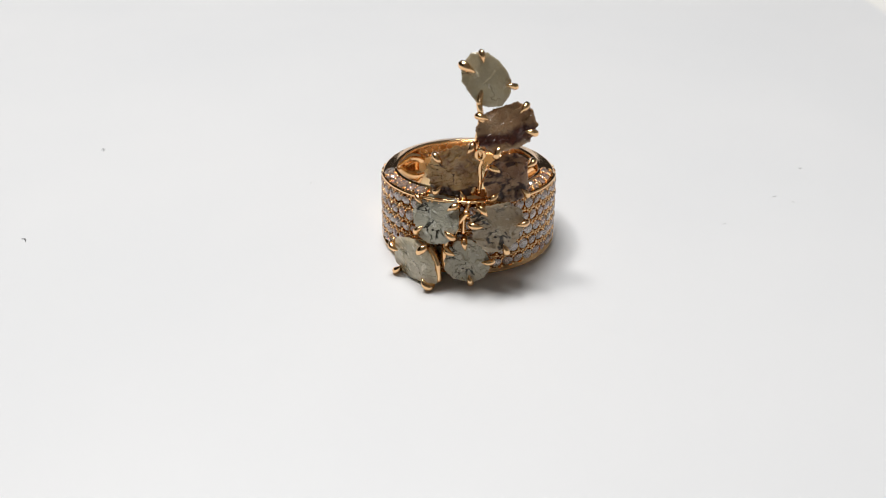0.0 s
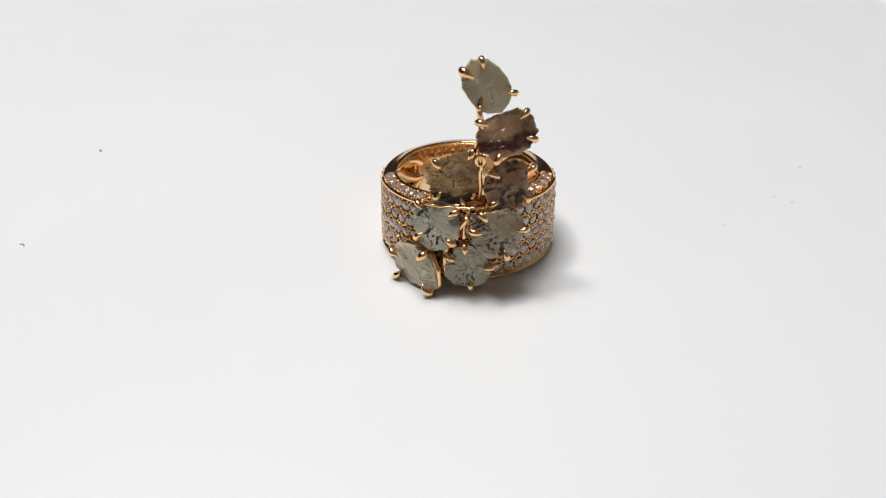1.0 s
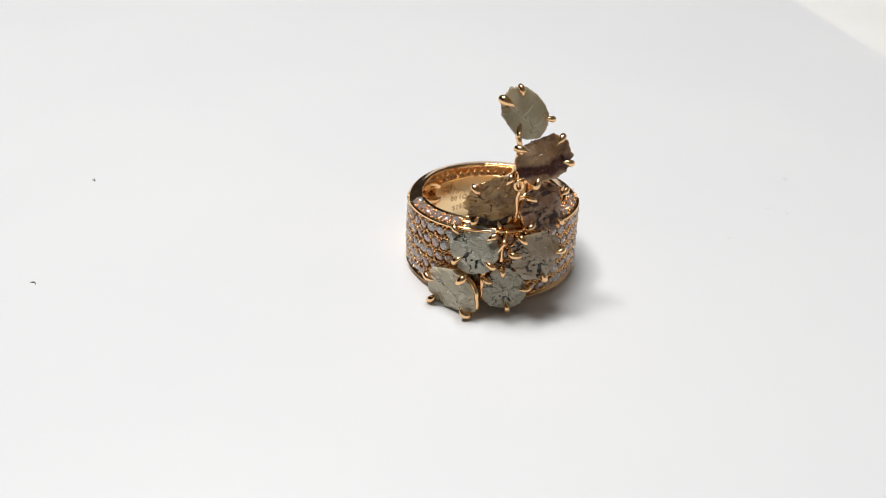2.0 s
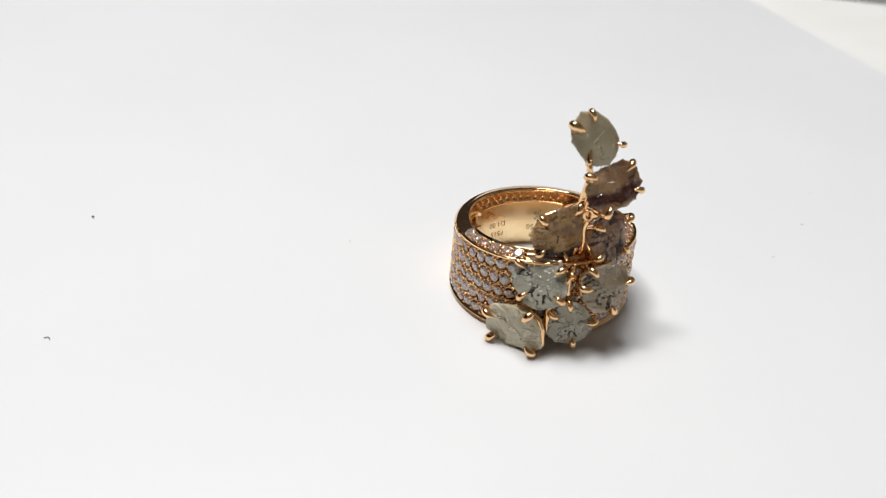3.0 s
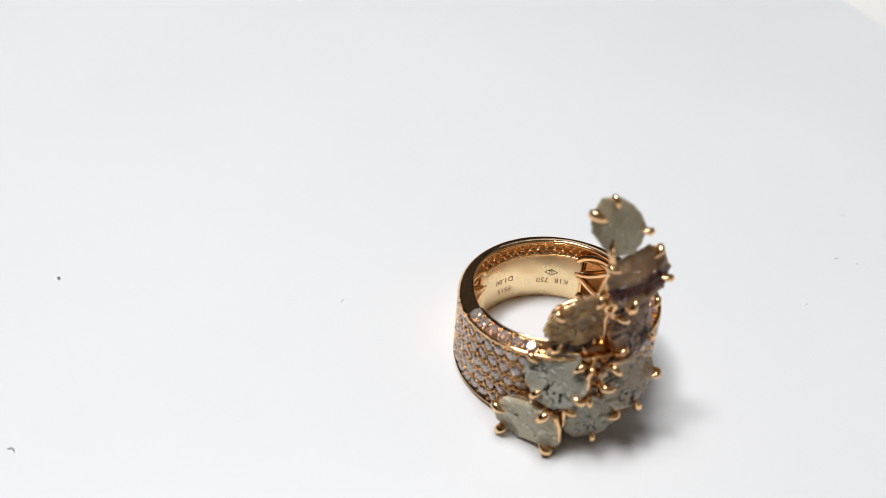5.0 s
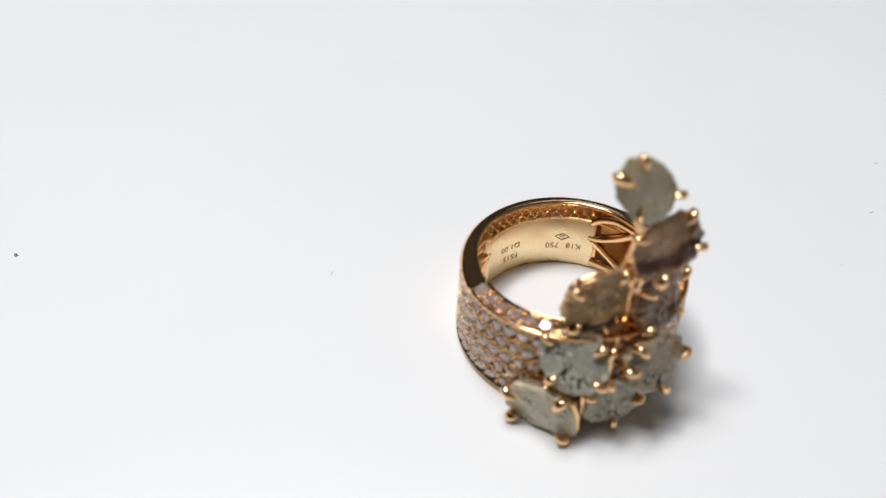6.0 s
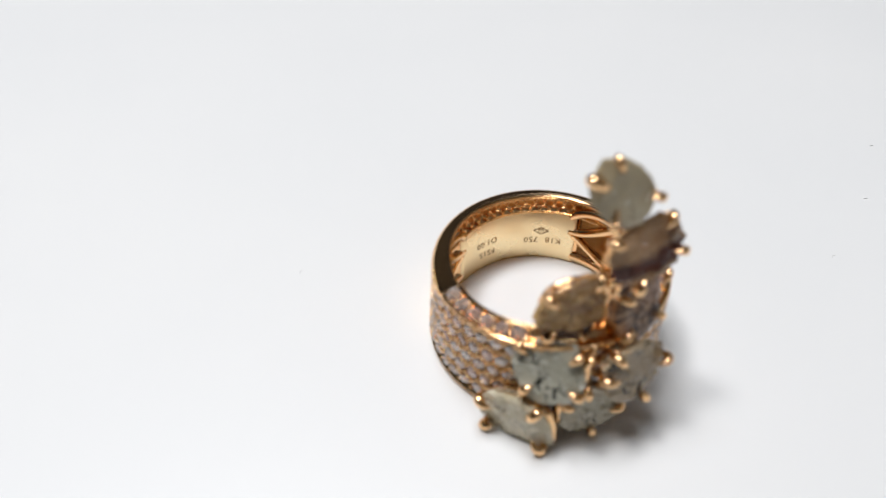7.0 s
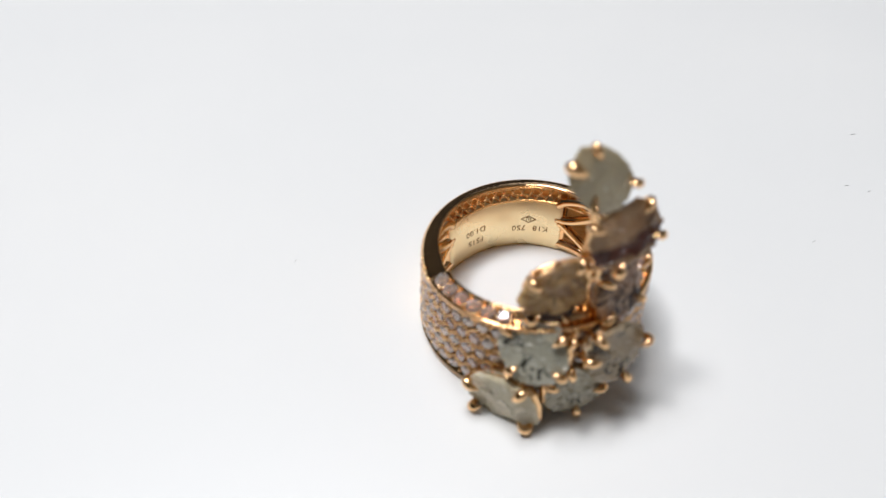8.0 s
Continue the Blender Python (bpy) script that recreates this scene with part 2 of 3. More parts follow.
def band_mesh():
    bm = bmesh.new()
    n = 288
    loops = []
    for k in range(n):
        deg = 360 * k / n
        y = CY + R_OUT * math.sin(radians(deg))
        zb, zt, w, wt, wp = z_bot(y), z_top(y), front_weight(deg), top_weight(deg), plate_weight(deg)
        cut = 0.72 * w
        rise = 0.45 * wt
        zp = 5.95 + 0.15 * math.cos(radians(3 * (deg - 90)))
        rin = 9.35 - 0.5 * wp
        rti = top_inner(deg)
        ro, rt = r_out(deg, zb), r_out(deg, zt)
        # the plain back rim slopes outwards like a low roof
        fall = 0.46 * (1 - wt)
        wall = max(9.68 - 0.75 * w, rti + 0.25 * (1 - w))
        prof = [
            (ro - 0.9, 0.02), (ro - 0.16, zb), (ro, zb + 0.10), (ro, zb + 0.24), (ro - cut, zb + 0.32), ((ro + rt) / 2 - cut, (zb + zt) / 2), (rt - cut, zt - 0.38 - fall),
            (rt + 0.02, zt - 0.31 - fall), (rt + 0.02, zt - 0.12 - fall), (rt - 0.06, zt - 0.02 - 0.82 * fall), (rt - 0.28, zt + 0.02 - 0.42 * fall), (rt - 0.42, zt + 0.03 - 0.35 * wt - 0.30 * fall),
            (rti + 0.36, zt + rise - 0.55 * wt - 0.10 * fall), (rti + 0.28, zt + rise + 0.02), (rti + 0.10, zt + rise), (rti, zt + rise - 0.12),
            (rti + 0.01, zt + rise - 0.32), (rti + 0.20, zt + rise - 0.42), (wall, zt + rise - 0.55), (wall, zp + 0.06), (rin + 0.02 + 0.12 * wp, zp), (rin - 0.03 + 0.12 * wp, zp - 0.08), (rin - 0.14 * wp, 0.9),
            (rin - 0.10 * wp - 0.45 * (1 - wp), 0.45), (rin - 0.10 * wp - 0.45 * (1 - wp), 0.16), (rin + 0.10 - 0.45 * (1 - wp), 0.02)]
        loops.append([bm.verts.new(at(deg, r, z)) for r, z in prof])
    m = len(loops[0])
    for k in range(n):
        a, b = loops[k], loops[(k + 1) % n]
        for i in range(m):
            bm.faces.new((a[i], b[i], b[(i + 1) % m], a[(i + 1) % m]))
    return bm


band = part("band", band_mesh(), GOLD, ring, "polished rose gold band, wider at the front")
band.data.materials.append(PLATE)
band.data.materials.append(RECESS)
for f in band.data.polygons:
    c = f.center / MM
    if math.hypot(c.x - CX, c.y - CY) < 8.99 and c.z < 6.0 and c.y > 3:
        f.material_index = 1
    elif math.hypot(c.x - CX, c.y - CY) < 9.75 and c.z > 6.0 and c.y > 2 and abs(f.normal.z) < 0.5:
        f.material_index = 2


def brilliant_mesh():
    """A small round brilliant: table, crown facets, girdle, pavilion."""
    bm = bmesh.new()
    r = 0.62 * MM
    def ring_of(rad, z, n, off=0.0):
        return [bm.verts.new((rad * math.cos(2 * math.pi * (k + off) / n), rad * math.sin(2 * math.pi * (k + off) / n), z)) for k in range(n)]
    table = ring_of(r * 0.56, 0.20 * MM, 8)
    crown = ring_of(r * 0.80, 0.125 * MM, 8, 0.5)
    girdle = ring_of(r, 0.0, 16)
    low = bm.verts.new((0, 0, -0.52 * MM))
    bm.faces.new(table)
    for k in range(8):
        t0, t1, c0, c1 = table[k], table[(k + 1) % 8], crown[k], crown[(k + 1) % 8]
        g = girdle
        bm.faces.new((t0, c0, t1))
        bm.faces.new((t1, c0, g[(2 * k + 2) % 16], c1))
        bm.faces.new((c0, g[2 * k + 1], g[(2 * k + 2) % 16]))
        bm.faces.new((c0, g[2 * k], g[2 * k + 1]))
    for k in range(16):
        bm.faces.new((girdle[k], low, girdle[(k + 1) % 16]))
    return finish("diamond", bm, MELEE, False)


BRILLIANT = brilliant_mesh()
rng = random.Random(11)
beads = bmesh.new()


def set_diamond(place, normal, up, scale=1.0):
    z = normal.normalized()
    x = up.cross(z).normalized()
    y = z.cross(x)
    spin = Matrix.Rotation(rng.uniform(0, 1.5), 3, "Z")
    tilt = Euler((rng.uniform(-0.24, 0.24), rng.uniform(-0.24, 0.24), 0)).to_matrix()
    m = (Matrix((x, y, z)).transposed() @ tilt @ spin).to_4x4()
    ob = new("diamond", BRILLIANT)
    ob.parent = band
    ob.matrix_basis = Matrix.Translation(place) @ m @ Matrix.Scale(scale, 4)


def bead(place, r):
    bmesh.ops.create_icosphere(beads, subdivisions=1, radius=r * MM, matrix=Matrix.Translation(place))


ROWS_SIDE = 5
for row in range(ROWS_SIDE):
    step = 7.7
    start = -187 + (step / 2 if row % 2 else 0)
    for k in range(26):
        deg = start + k * step
        if deg > 8:
            break
        y = CY + R_OUT * math.sin(radians(deg))
        lo, hi = z_bot(y) + 0.30, z_top(y) - 0.37
        pitch = (hi - lo) / ROWS_SIDE
        z = lo + pitch * (row + 0.5)
        out = Vector((math.cos(radians(deg)), math.sin(radians(deg)), 0))
        set_diamond(at(deg, r_out(deg, z) - 0.16, z), out, Vector((0, 0, 1)), min(0.97, pitch / 1.6))
        for dd, dz in ((step / 2, 0.30), (step / 2, -0.30), (step * 0.30, 0.46), (-step * 0.30, 0.46)):
            bead(at(deg + dd, r_out(deg, z) - 0.14, z + dz * pitch), 0.18)
        tube(beads, [at(deg + step / 2, r_out(deg, z) - 0.36, z - 0.5 * pitch), at(deg + step / 2, r_out(deg, z) - 0.36, z + 0.5 * pitch)], 0.12 * MM, 6)
    # the thin gold thread between two rows
    if row:
        pts = []
        for q in range(0, 66):
            deg = -188 + q * 3
            y = CY + R_OUT * math.sin(radians(deg))
            lo, hi = z_bot(y) + 0.30, z_top(y) - 0.37
            zr = lo + (hi - lo) * row / ROWS_SIDE
            pts.append(at(deg, r_out(deg, zr) - 0.26, zr))
        tube(beads, pts, 0.16 * MM, 6)
for deg in (*np.arange(-167, -116, 8.6), *np.arange(-64, -11, 8.6)):
    y = CY + 9.35 * math.sin(radians(deg))
    n = Vector((0.3 * math.cos(radians(deg)), 0.3 * math.sin(radians(deg)), 1))
    zt = z_top(y)
    set_diamond(at(deg, 9.02, zt + 0.20), n, Vector((0, 1, 0)), 1.06)
    for r, lift in ((8.55, 0.36), (8.78, 0.30), (9.30, 0.17), (9.52, 0.12)):
        bead(at(deg + 4.3 + (0.7 if 8.6 < r < 9.4 else -0.4), r, zt + lift), 0.17)
    tube(beads, [at(deg + 4.3, 8.5, zt + 0.10), at(deg + 4.3, 9.6, zt - 0.10)], 0.2 * MM, 6)
part("bead_setting", beads, GOLD, band, "tiny rose gold grains and threads between the diamonds")
band.children[-1]["kind"] = "stuff"


# inner gallery: scalloped wires above the plate and scrolls beside it
def gallery():
    bm = bmesh.new()
    cell = 5.6
    for row in range(2):
        for k in range(18):
            d0 = 42 + (k + 0.5 * row) * cell
            pts = []
            for q in range(9):
                d = d0 + cell * q / 8
                zt = z_top(CY + 9.2 * math.sin(radians(d))) - 0.36
                f = 0.5 * row + 0.46 * math.sqrt(max(0.0, 1 - (q / 4 - 1) ** 2))
                pts.append(at(d, 8.98 + 0.5 * f, 6.05 + (zt - 6.05) * f))
            tube(bm, pts, 0.065 * MM, 6)
    for lift, r in ((0.0, 8.95), (1.0, 9.5)):
        pts = []
        for k in range(45):
            d = 38 + k * 2.4
            zt = z_top(CY + 9.2 * math.sin(radians(d))) - 0.36
            pts.append(at(d, r, 6.0 + (zt - 6.0) * lift))
        tube(bm, pts, 0.12 * MM, 6)
    return bm


part("gallery_lattice", gallery(), GOLD_ROUGH, band, "scalloped openwork wire inside the band")


def scroll(pts, r):
    bm = bmesh.new()
    q = bezier(pts, 8)
    tube(bm, q, [r * MM] * len(q), 8)
    part("gallery_scroll", bm, GOLD, band)


for side, d in ((1, 130), (-1, 54)):
    for loop, r in (([(0, 5.7), (6, 6.4), (16, 6.9), (30, 6.9)], 0.44), ([(0, 3.9), (8, 4.0), (18, 4.9), (30, 6.6)], 0.46),
                    ([(2, 3.6), (10, 2.6), (20, 1.6), (32, 1.0)], 0.40), ([(0, 0.8), (16, 0.6), (34, 0.6)], 0.46)):
        wide = 1.5 if side > 0 else 1.0
        scroll([at(d + side * (q[0] - 2.5), 8.74 + r * wide, q[1]) for q in loop], r * wide)


# hallmarks cut upside down into the inner plate
def plate_face(z):
    """Radius just off the plate, which leans out a little towards its top."""
    return 8.675 + 0.0462 * (z - 0.9)


def hallmark(text, deg, z, size):
    cu = bpy.data.curves.new("hallmark", "FONT")
    cu.body, cu.size, cu.align_x, cu.align_y = text, size, "CENTER", "CENTER"
    cu.resolution_u = 2
    tmp = new("hallmark", cu)
    bpy.context.view_layer.update()
    me = bpy.data.meshes.new_from_object(tmp.evaluated_get(bpy.context.evaluated_depsgraph_get()))
    bpy.data.objects.remove(tmp)
    bm = bmesh.new()
    bm.from_mesh(me)
    for v in bm.verts:
        v.co = at(deg + math.degrees(v.co.x / 8.8), plate_face(z - v.co.y), z - v.co.y)
    ob = part("hallmark", bm, ENGRAVED, band, "engraved hallmark " + text, False)
    return ob


hallmark("K18", 65.3, 2.5, 0.95)
hallmark("750", 79.4, 2.5, 0.95)
hallmark("D1.00", 109.6, 3.3, 0.95)
hallmark("F515", 109.6, 2.0, 0.95)


def diamond_mark():
    bm = bmesh.new()
    def edge(pts, r):
        tube(bm, [at(73.4 + math.degrees(x / 8.8), plate_face(3.6 + z), 3.6 + z) for x, z in pts], r * MM, 5)
    edge([(-0.72, 0), (0, 0.42), (0.72, 0), (0, -0.42), (-0.72, 0)], 0.035)
    edge([(-0.2, -0.2), (-0.2, 0.2)], 0.035)
    edge([(0.2, -0.2), (0.2, 0.2)], 0.035)
    edge([(0, -0.2), (0, 0.2)], 0.035)
    edge([(-0.25, 0.2), (0.25, 0.2)], 0.03)
    return part("hallmark", bm, ENGRAVED, band, "engraved lozenge hallmark")


diamond_mark()


# ---- the uncut diamonds in their claw settings ----
def profile(radii, a):
    """Radius of the outline at angle a: straight edges between the given corners."""
    n = len(radii)
    w = 2 * math.pi / n
    i = int((a % (2 * math.pi)) / w) % n
    t = (a % (2 * math.pi)) - i * w
    p, q = radii[i], radii[(i + 1) % n]
    return p * q * math.sin(w) / (p * math.sin(t) + q * math.sin(w - t))


def stone_mesh(radii, thick, seed, chips):
    """A broken slice: notched outline, stepped cleavage faces, a thinner back."""
    bm = bmesh.new()
    n = 56
    off = Vector((seed * 7.3, seed * 3.1, seed))
    pick = random.Random(seed * 13 + 5)
    planes = []
    for k in range(7):
        w = 2 * math.pi * (k + pick.random()) / 7
        slope = pick.uniform(0.10, 0.42)
        planes.append((-slope * math.cos(w), -slope * math.sin(w), slope * pick.uniform(1.5, 2.7)))
    # small flat facets of the broken face, each with a tilt and a level of its own
    grain = pick.uniform(0, math.pi)
    ca, sa = math.cos(grain), math.sin(grain)
    cells = [(pick.uniform(-3.6, 3.6), pick.uniform(-3.6, 3.6), pick.gauss(0, 0.075), pick.gauss(0, 0.075), pick.gauss(0, 0.018)) for _ in range(int(60 + 40 * chips))]

    def facet(x, y):
        wx, wy = x + 0.25 * noise.noise(off + Vector((x, y, 5)) * 1.6), y + 0.25 * noise.noise(off + Vector((x, y, 7)) * 1.6)
        best, h = 1e9, 0.0
        for cx, cy, gx, gy, lift in cells:
            dx, dy = wx - cx, wy - cy
            along, across = dx * ca + dy * sa, (dy * ca - dx * sa) * 1.9
            d = along * along + across * across
            if d < best:
                best, h = d, lift + gx * dx + gy * dy
        return h

    front, back = [], []
    for j in range(n + 1):
        fr, bk = [], []
        for i in range(n + 1):
            p, q = 2 * i / n - 1, 2 * j / n - 1
            f = max(abs(p), abs(q))
            # an even net laid over the round outline
            if abs(p) >= abs(q):
                a = (0 if p >= 0 else math.pi) + math.pi / 4 * (q / p if p else 0)
            else:
                a = (math.pi / 2 if q > 0 else 1.5 * math.pi) - math.pi / 4 * (p / q)
            ring_at = Vector((math.cos(a), math.sin(a), 0))
            jag = 1.03 + 0.06 * chips * noise.noise(off + ring_at * 4) + 0.055 * chips * noise.noise(off + ring_at * 9) - 0.07 * chips * max(0.0, noise.noise(off + ring_at * 17) - 0.12)
            r = profile(radii, a) * (1 + (jag - 1) * f ** 5) * f
            x, y = r * math.cos(a), r * math.sin(a)
            h = min(0.05 * noise.noise(off + Vector((x, y, 0))), min(px * x + py * y + pc for px, py, pc in planes))
            h += chips * (facet(x, y) + 0.10 * noise.noise(off + Vector((x * 0.7, y * 0.7, 9))) + 0.035 * noise.noise(off + Vector((x, y, 2)) * 4.0) + 0.025 * noise.noise(off + Vector((x, y, 4)) * 9.0))
            h = max(h, -0.34)
            rim = max(0.0, (f - 0.92) / 0.08)
            h -= rim ** 2 * (0.08 + 0.14 * noise.noise(off + Vector((x, y, 1)) * 2.2))
            fr.append(bm.verts.new((x * MM, y * MM, (h - 0.06) * MM)))
            shrink = 1 - 0.24 * f * f
            bk.append(bm.verts.new((x * shrink * MM, y * shrink * MM, (-thick + 0.2 * noise.noise(off + Vector((x, y, 20)))) * MM)))
        front.append(fr)
        back.append(bk)
    for lay in (front, back):
        for j in range(n):
            for i in range(n):
                bm.faces.new((lay[j][i], lay[j][i + 1], lay[j + 1][i + 1], lay[j + 1][i]))
    rim = [(0, i) for i in range(n)] + [(j, n) for j in range(n)] + [(n, n - i) for i in range(n)] + [(n - j, 0) for j in range(n)]
    for (j0, i0), (j1, i1) in zip(rim, rim[1:] + rim[:1]):
        bm.faces.new((front[j0][i0], back[j0][i0], back[j1][i1], front[j1][i1]))
    return bm


def claw_mesh(u, v, edge, thick, size):
    """A prong: a post behind the stone that bends over its rim and ends in a pointed drop."""
    d = Vector((u, v, 0)).normalized()
    reach = math.hypot(u, v)
    bm = bmesh.new()
    far = max(edge + 0.10, reach)
    near = min(reach - 0.60, far - 1.15 * size)
    pts = bezier([d * min(edge, reach) * 0.70 + Vector((0, 0, -thick - 0.5)), d * (far - 0.25) + Vector((0, 0, -thick * 0.6)), d * far + Vector((0, 0, -0.10)),
                  d * (far * 0.62 + near * 0.38) + Vector((0, 0, 0.32)), d * near + Vector((0, 0, 0.24))], 7)
    n = len(pts) - 1
    rad = []
    for i in range(n + 1):
        f = i / n
        r = 0.21 + 0.17 * smooth01((f - 0.25) / 0.35)
        r *= 1 - 0.94 * max(0.0, (f - 0.55) / 0.45) ** 2.2
        rad.append(r * size * MM)
    tube(bm, [q * MM for q in pts], rad, 12)
    return bm


def setting(label, place, az, el, radii, thick, claws, material, seed, chips=1.0, size=1.0, bezel=False):
    base = new("claw_setting")
    base.parent = ring
    tagged(base, "rose gold claw setting")
    a, e = radians(az), radians(el)
    n = Vector((math.sin(a) * math.cos(e), -math.cos(a) * math.cos(e), math.sin(e)))
    u = Vector((0, 0, 1)).cross(n).normalized()
    v = n.cross(u)
    rot = Matrix((u, v, n)).transposed().to_4x4()
    base.matrix_basis = Matrix.Translation(Vector(place) * MM) @ rot
    stone = part("uncut_diamond", stone_mesh(radii, thick, seed, chips), material, base, label, False)
    for f in stone.data.polygons:
        f.use_smooth = False
    bm = bmesh.new()
    for depth, shrink, wire in ((thick * 0.6, 0.88, 0.11), (thick + 0.55, 0.62, 0.24)):
        loop = [Vector((profile(radii, w) * shrink * math.cos(w), profile(radii, w) * shrink * math.sin(w), -depth)) * MM for w in (2 * math.pi * k / 40 for k in range(40))]
        loop_tube(bm, loop, wire * MM)
    if bezel:
        arc = [radians(-75 + 3.5 * k) for k in range(40)]
        tube(bm, [Vector((profile(radii, w) * 0.95 * math.cos(w), profile(radii, w) * 0.95 * math.sin(w), -thick * 0.72)) * MM for w in arc], 0.34 * MM)
    part("wire_basket", bm, GOLD, base)
    for cu, cv, *own in claws:
        edge = profile(radii, math.atan2(cv, cu) % (2 * math.pi))
        part("claw", claw_mesh(cu, cv, edge, thick, own[0] if own else size), GOLD, base)
    return base


GREY_GREEN = rough_diamond("grey_green_rough", (0.577, 0.495, 0.328), (0.428, 0.358, 0.227), (0.20, 0.16, 0.10), 260, (300, 0.016, 1.2, 0.10, 0.35), 0.8, rough=0.2, relief=0.3, clear=0.2)
BROWN_DARK = rough_diamond("dark_brown_rough", (0.487, 0.316, 0.178), (0.307, 0.171, 0.086), (0.10, 0.045, 0.028), 300, (330, 0.03, 1.3, 0.08, 0.3), 0.3,
                           band=(-0.85, 0.62, 0.12, (0.060, 0.010, 0.006)), rough=0.18, relief=0.25, clear=0.2)
GOLD_BROWN = rough_diamond("golden_brown_rough", (0.66, 0.42, 0.175), (0.23, 0.112, 0.04), (0.06, 0.025, 0.009), 420, (420, 0.045, 1.2, 0.09, 0.2), 1.0,
                           band=(-2.2, 0.55, -0.1, (0.05, 0.014, 0.007)), rough=0.16, relief=0.35, clear=0.2)
STREAKED = rough_diamond("streaked_brown_rough", (0.502, 0.305, 0.165), (0.285, 0.133, 0.063), (0.065, 0.022, 0.010), 360, (330, 0.10, 1.5, 0.20, 0.7), -0.75, rough=0.36, relief=0.2, clear=0.12)
BLUE_GREY = rough_diamond("blue_grey_rough", (0.467, 0.448, 0.361), (0.338, 0.325, 0.255), (0.022, 0.021, 0.014), 300, (420, 0.055, 1.25, 0.12, 0.7), -0.9, relief=0.45, clear=0.1)
GREY_VEINED = rough_diamond("veined_grey_rough", (0.518, 0.416, 0.284), (0.333, 0.249, 0.154), (0.028, 0.020, 0.012), 300, (400, 0.065, 1.45, 0.14, 0.65), -0.7, relief=0.4, clear=0.1)
PALE_GREEN = rough_diamond("pale_green_rough", (0.724, 0.646, 0.476), (0.567, 0.499, 0.348), (0.20, 0.175, 0.11), 300, (340, 0.022, 1.2, 0.14, 0.6), 0.5, relief=0.5, clear=0.15)
PALE_FLECKED = rough_diamond("flecked_pale_rough", (0.583, 0.533, 0.411), (0.438, 0.396, 0.293), (0.030, 0.027, 0.016), 330, (460, 0.050, 1.3, 0.13, 0.6), -0.5, relief=0.4, clear=0.1)

setting("grey-green uncut diamond slice, highest on the ring", (2.0, -6.55, 21.38), 4, 18, (2.3, 2.05, 2.15, 2.65, 3.1, 2.9, 2.5, 2.1, 2.28, 2.5, 2.81, 2.58), 1.0,
        [(-0.62, 2.7), (-2.2, 1.42, 1.3), (2.76, -0.61), (-1.0, -2.25, 0.55)], GREY_GREEN, 1, 0.32, 0.9)
setting("dark brown uncut diamond with a near-black band", (3.91, -7.98, 17.01), 10, 29, (3.1, 3.4, 2.9, 2.2, 2.25, 2.7, 3.0, 3.05, 2.7, 2.18, 2.3, 2.75), 1.3,
        [(2.19, 2.1), (2.94, -0.71), (-2.8, 1.4), (-1.28, -2.73)], BROWN_DARK, 2, 0.9)
setting("golden brown uncut diamond with a rough face", (-1.5, -8.47, 12.27), 1, 4, (2.85, 3.1, 3.3, 2.53, 2.42, 2.5, 2.69, 2.61, 2.95, 2.77, 3.4, 3.2), 1.2,
        [(-1.75, 1.9), (2.14, 3.0), (-1.7, -2.1), (1.2, -2.8)], GOLD_BROWN, 3, 1.6)
setting("brown and grey streaked uncut diamond", (4.43, -8.25, 11.37), 29, 19.6, (2.5, 3.02, 2.82, 2.49, 2.59, 2.5, 2.8, 2.95, 2.35, 2.33, 2.74, 2.52), 1.7,
        [(3.2, 1.3), (-2.16, -1.31), (1.86, -2.1), (-1.9, 1.7)], STREAKED, 4, 0.8)
setting("blue-grey uncut diamond with dark cracks", (-3.32, -10.22, 7.61), -33, 32, (2.9, 2.75, 3.05, 2.7, 2.8, 3.2, 2.99, 2.43, 2.49, 2.41, 2.51, 2.9), 1.5,
        [(-2.79, 1.84), (2.06, 2.13), (-1.58, -1.7), (2.54, -1.05)], BLUE_GREY, 5, 0.9)
setting("grey-brown veined uncut diamond", (3.18, -11.56, 7.45), 15, 15, (3.15, 3.15, 2.75, 2.55, 2.76, 3.05, 2.67, 2.56, 2.63, 2.6, 2.61, 2.77), 1.5,
        [(-1.64, 2.39), (3.11, 0.24), (-2.11, 0.54), (0.9, -2.78)], GREY_VEINED, 6, 1.1)
setting("pale green uncut diamond, lowest on the ring", (-5.68, -10.6, 2.9), -43, 0, (2.9, 2.6, 2.4, 2.35, 2.45, 3.1, 3.5, 3.85, 3.28, 2.72, 3.1, 3.55), 1.4,
        [(-3.34, 0.53), (1.68, 2.16), (-2.73, -2.71), (2.49, -2.44)], PALE_GREEN, 7, 1.0, 1.15, True)
setting("pale grey-green uncut diamond with dark flecks", (0.17, -11.34, 3.18), -1, 9, (2.45, 2.2, 2.25, 2.5, 2.5, 2.4, 2.5, 2.6, 2.5, 2.5, 2.65, 2.55), 1.4,
        [(-2.27, 1.34), (0.31, -2.16), (2.63, 0.07), (-0.36, 2.3)], PALE_FLECKED, 8, 1.0)

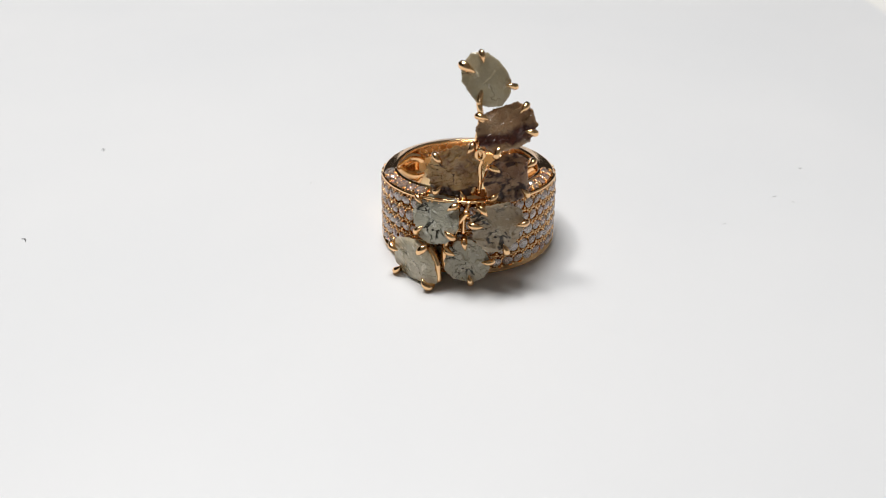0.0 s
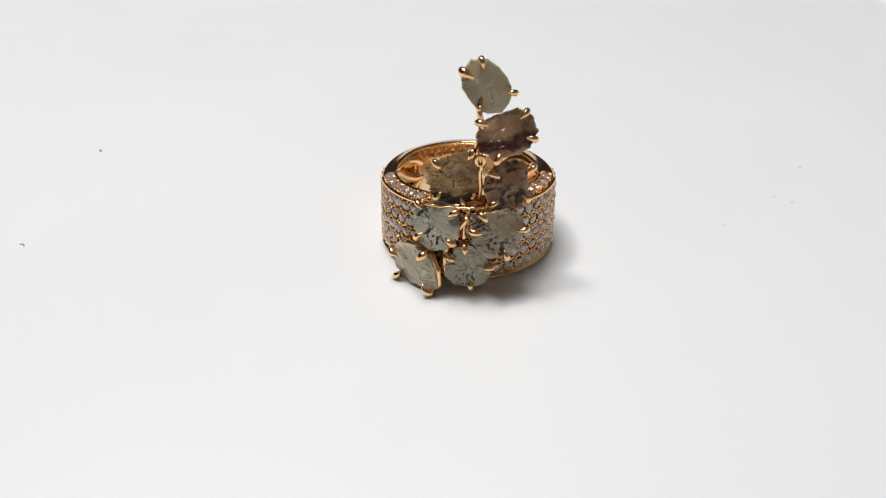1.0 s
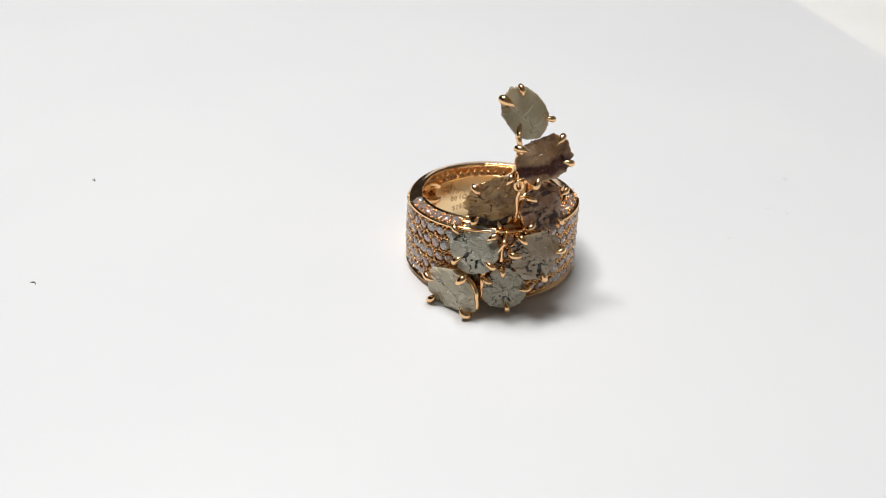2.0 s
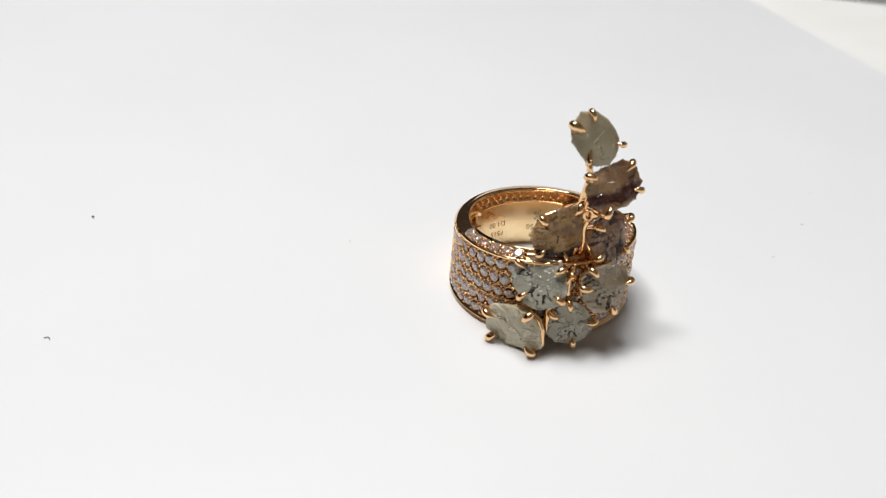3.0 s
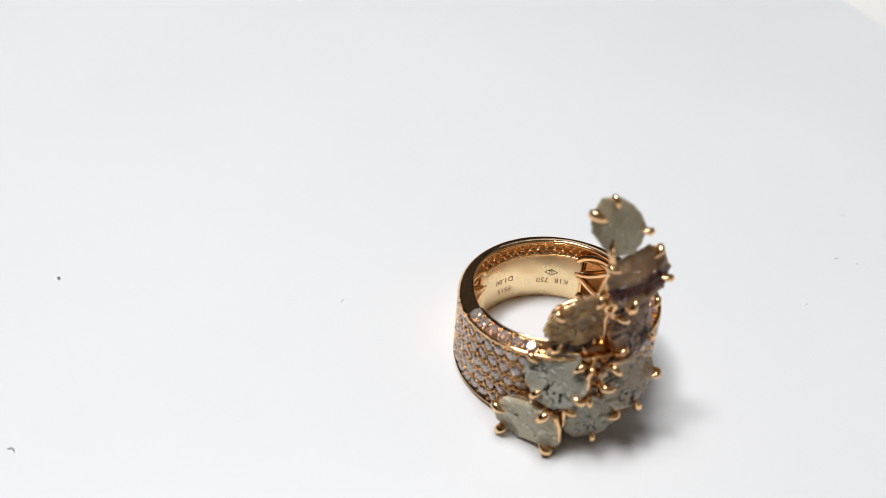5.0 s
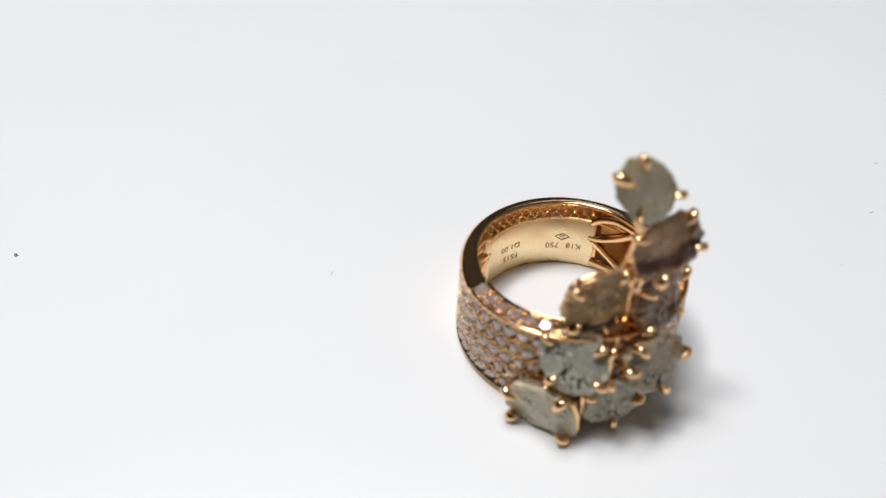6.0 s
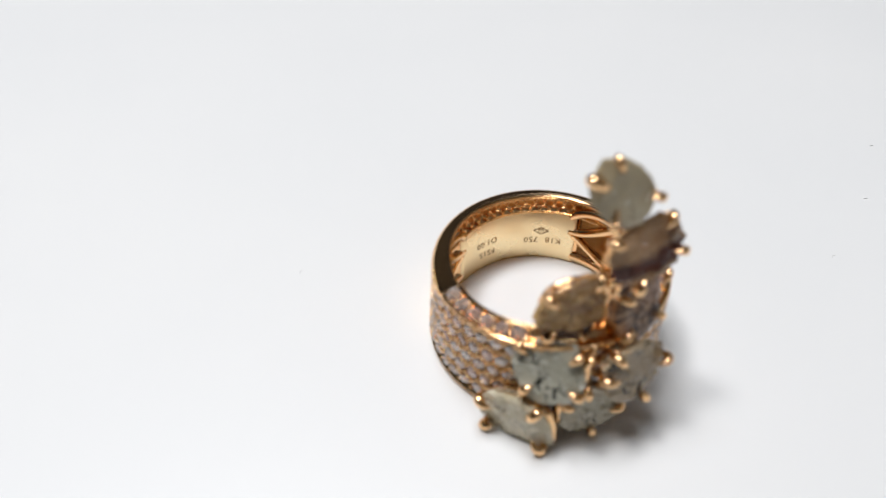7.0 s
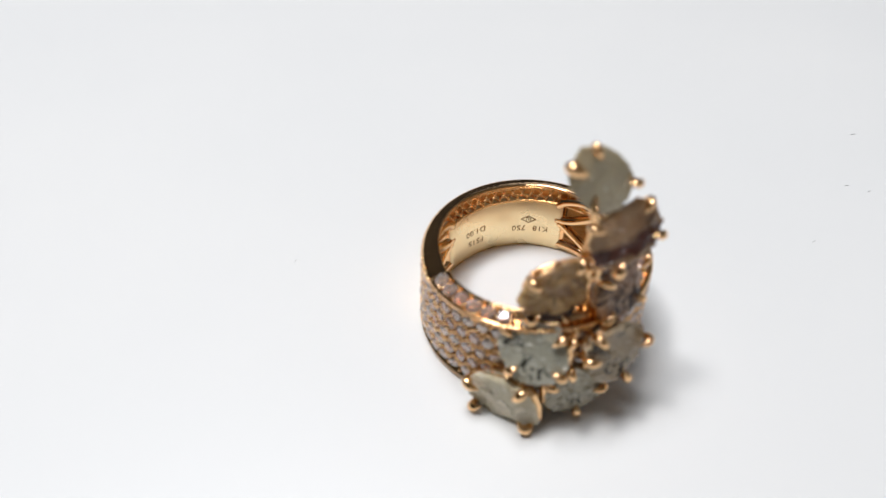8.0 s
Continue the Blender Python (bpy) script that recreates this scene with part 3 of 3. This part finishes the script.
# stems that join the settings to the band and to one another
for pts, r in (
        ([(0.6, -8.0, 9.6), (0.9, -7.4, 12.0), (1.2, -7.3, 15.0), (1.6, -7.4, 17.6)], 0.50),
        ([(1.6, -7.6, 17.4), (1.2, -7.4, 19.2), (1.4, -6.4, 20.6)], 0.30),
        ([(1.3, -8.3, 9.8), (1.45, -8.3, 11.2), (1.35, -8.2, 12.6), (1.5, -8.3, 13.6), (1.2, -8.3, 14.8)], 0.22),
        ([(-4.2, -7.9, 8.9), (-2.6, -8.3, 9.1), (-0.6, -8.9, 9.2)], 0.30),
        ([(-4.6, -8.4, 3.2), (-3.4, -9.6, 5.6), (-1.6, -10.2, 6.6), (0.2, -10.2, 8.6)], 0.36),
        ([(-0.3, -10.5, 6.2), (-0.2, -10.3, 8.0), (0.3, -9.7, 9.5)], 0.24),
        ([(-2.2, -11.0, 2.2), (-2.3, -10.8, 4.0), (-2.0, -10.4, 5.6)], 0.32)):
    bm = bmesh.new()
    q = bezier(pts, 8)
    tube(bm, [p * MM for p in q], r * MM, 10)
    if len(pts) == 5:
        # an open eye at the head of this stem
        loop_tube(bm, [Vector((1.35 + 0.42 * math.cos(w), -8.6, 14.4 + 0.55 * math.sin(w))) * MM for w in (2 * math.pi * k / 20 for k in range(20))], 0.2 * MM)
    part("stem", bm, GOLD, ring)


# ---- the tablet at the far corner ----
def tablet():
    base = tagged(new("tablet"), "black tablet with a grey metal edge lying flat beyond the ring", "tablet")
    def slab(w, h, r, z0, z1, bevel):
        bm = bmesh.new()
        pts = []
        for cx, cy, a0 in ((w - r, r, -90), (w - r, h - r, 0), (r, h - r, 90), (r, r, 180)):
            for s in range(9):
                a = radians(a0 + 90 * s / 8)
                pts.append((cx + r * math.cos(a), cy + r * math.sin(a)))
        lo = [bm.verts.new((x * MM, y * MM, z0 * MM)) for x, y in pts]
        hi = [bm.verts.new((x * MM, y * MM, z1 * MM)) for x, y in pts]
        bm.faces.new(lo[::-1])
        bm.faces.new(hi)
        for k in range(len(pts)):
            bm.faces.new((lo[k], lo[(k + 1) % len(pts)], hi[(k + 1) % len(pts)], hi[k]))
        bmesh.ops.bevel(bm, geom=[e for e in bm.edges if abs(e.verts[0].co.z - e.verts[1].co.z) < 1e-7], offset=bevel * MM, segments=3, affect="EDGES")
        return bm
    part("case", slab(200, 130, 9, 0, 2.4, 0.5), GREY_METAL, base, "grey metal case")
    screen = part("screen", slab(198, 128, 8.2, 2.4, 4.0, 0.4), BLACK, base, "black glass front")
    screen.location = (1 * MM, 1 * MM, 0.0)
    base.matrix_basis = pose(0.092, 0.1285, 0.0, 0, 0, -28)
    return base


tablet()


# ---- dust on the paper ----
def dust(x, y, length, width, turn, bend, dark):
    bm = bmesh.new()
    pts = bezier([(-length / 2, 0, width * 0.5), (0, bend, width * 0.8), (length / 2, 0, width * 0.5)], 4)
    tube(bm, [p * MM for p in pts], [width * 0.5 * s * MM for s in np.interp(np.linspace(0, 1, len(pts)), [0, 0.5, 1], [0.4, 1.0, 0.4])], 6)
    ob = new("dust_speck", finish("dust_speck", bm, DUST if dark else DUST_PALE))
    ob.matrix_basis = pose(x * MM, y * MM, 0, 0, 0, turn)
    tagged(ob, "tiny dark speck of dust on the white paper" if dark else "faint grey fleck on the white paper", "dust", "dust on the paper")


for q in ((-52.5, -3.0, 0.9, 0.14, -35, 0.25, 1), (-52.5, 21.3, 0.32, 0.27, 10, 0, 1), (-20.6, 11.8, 0.6, 0.06, 60, 0.1, 0), (39.8, 9.0, 0.55, 0.08, 0, 0, 0),
          (31.5, 2.0, 0.6, 0.06, 30, 0.1, 0), (45.9, 17.0, 0.5, 0.08, 0, 0, 0), (41.7, 7.6, 0.4, 0.07, 0, 0, 0)):
    dust(*q)
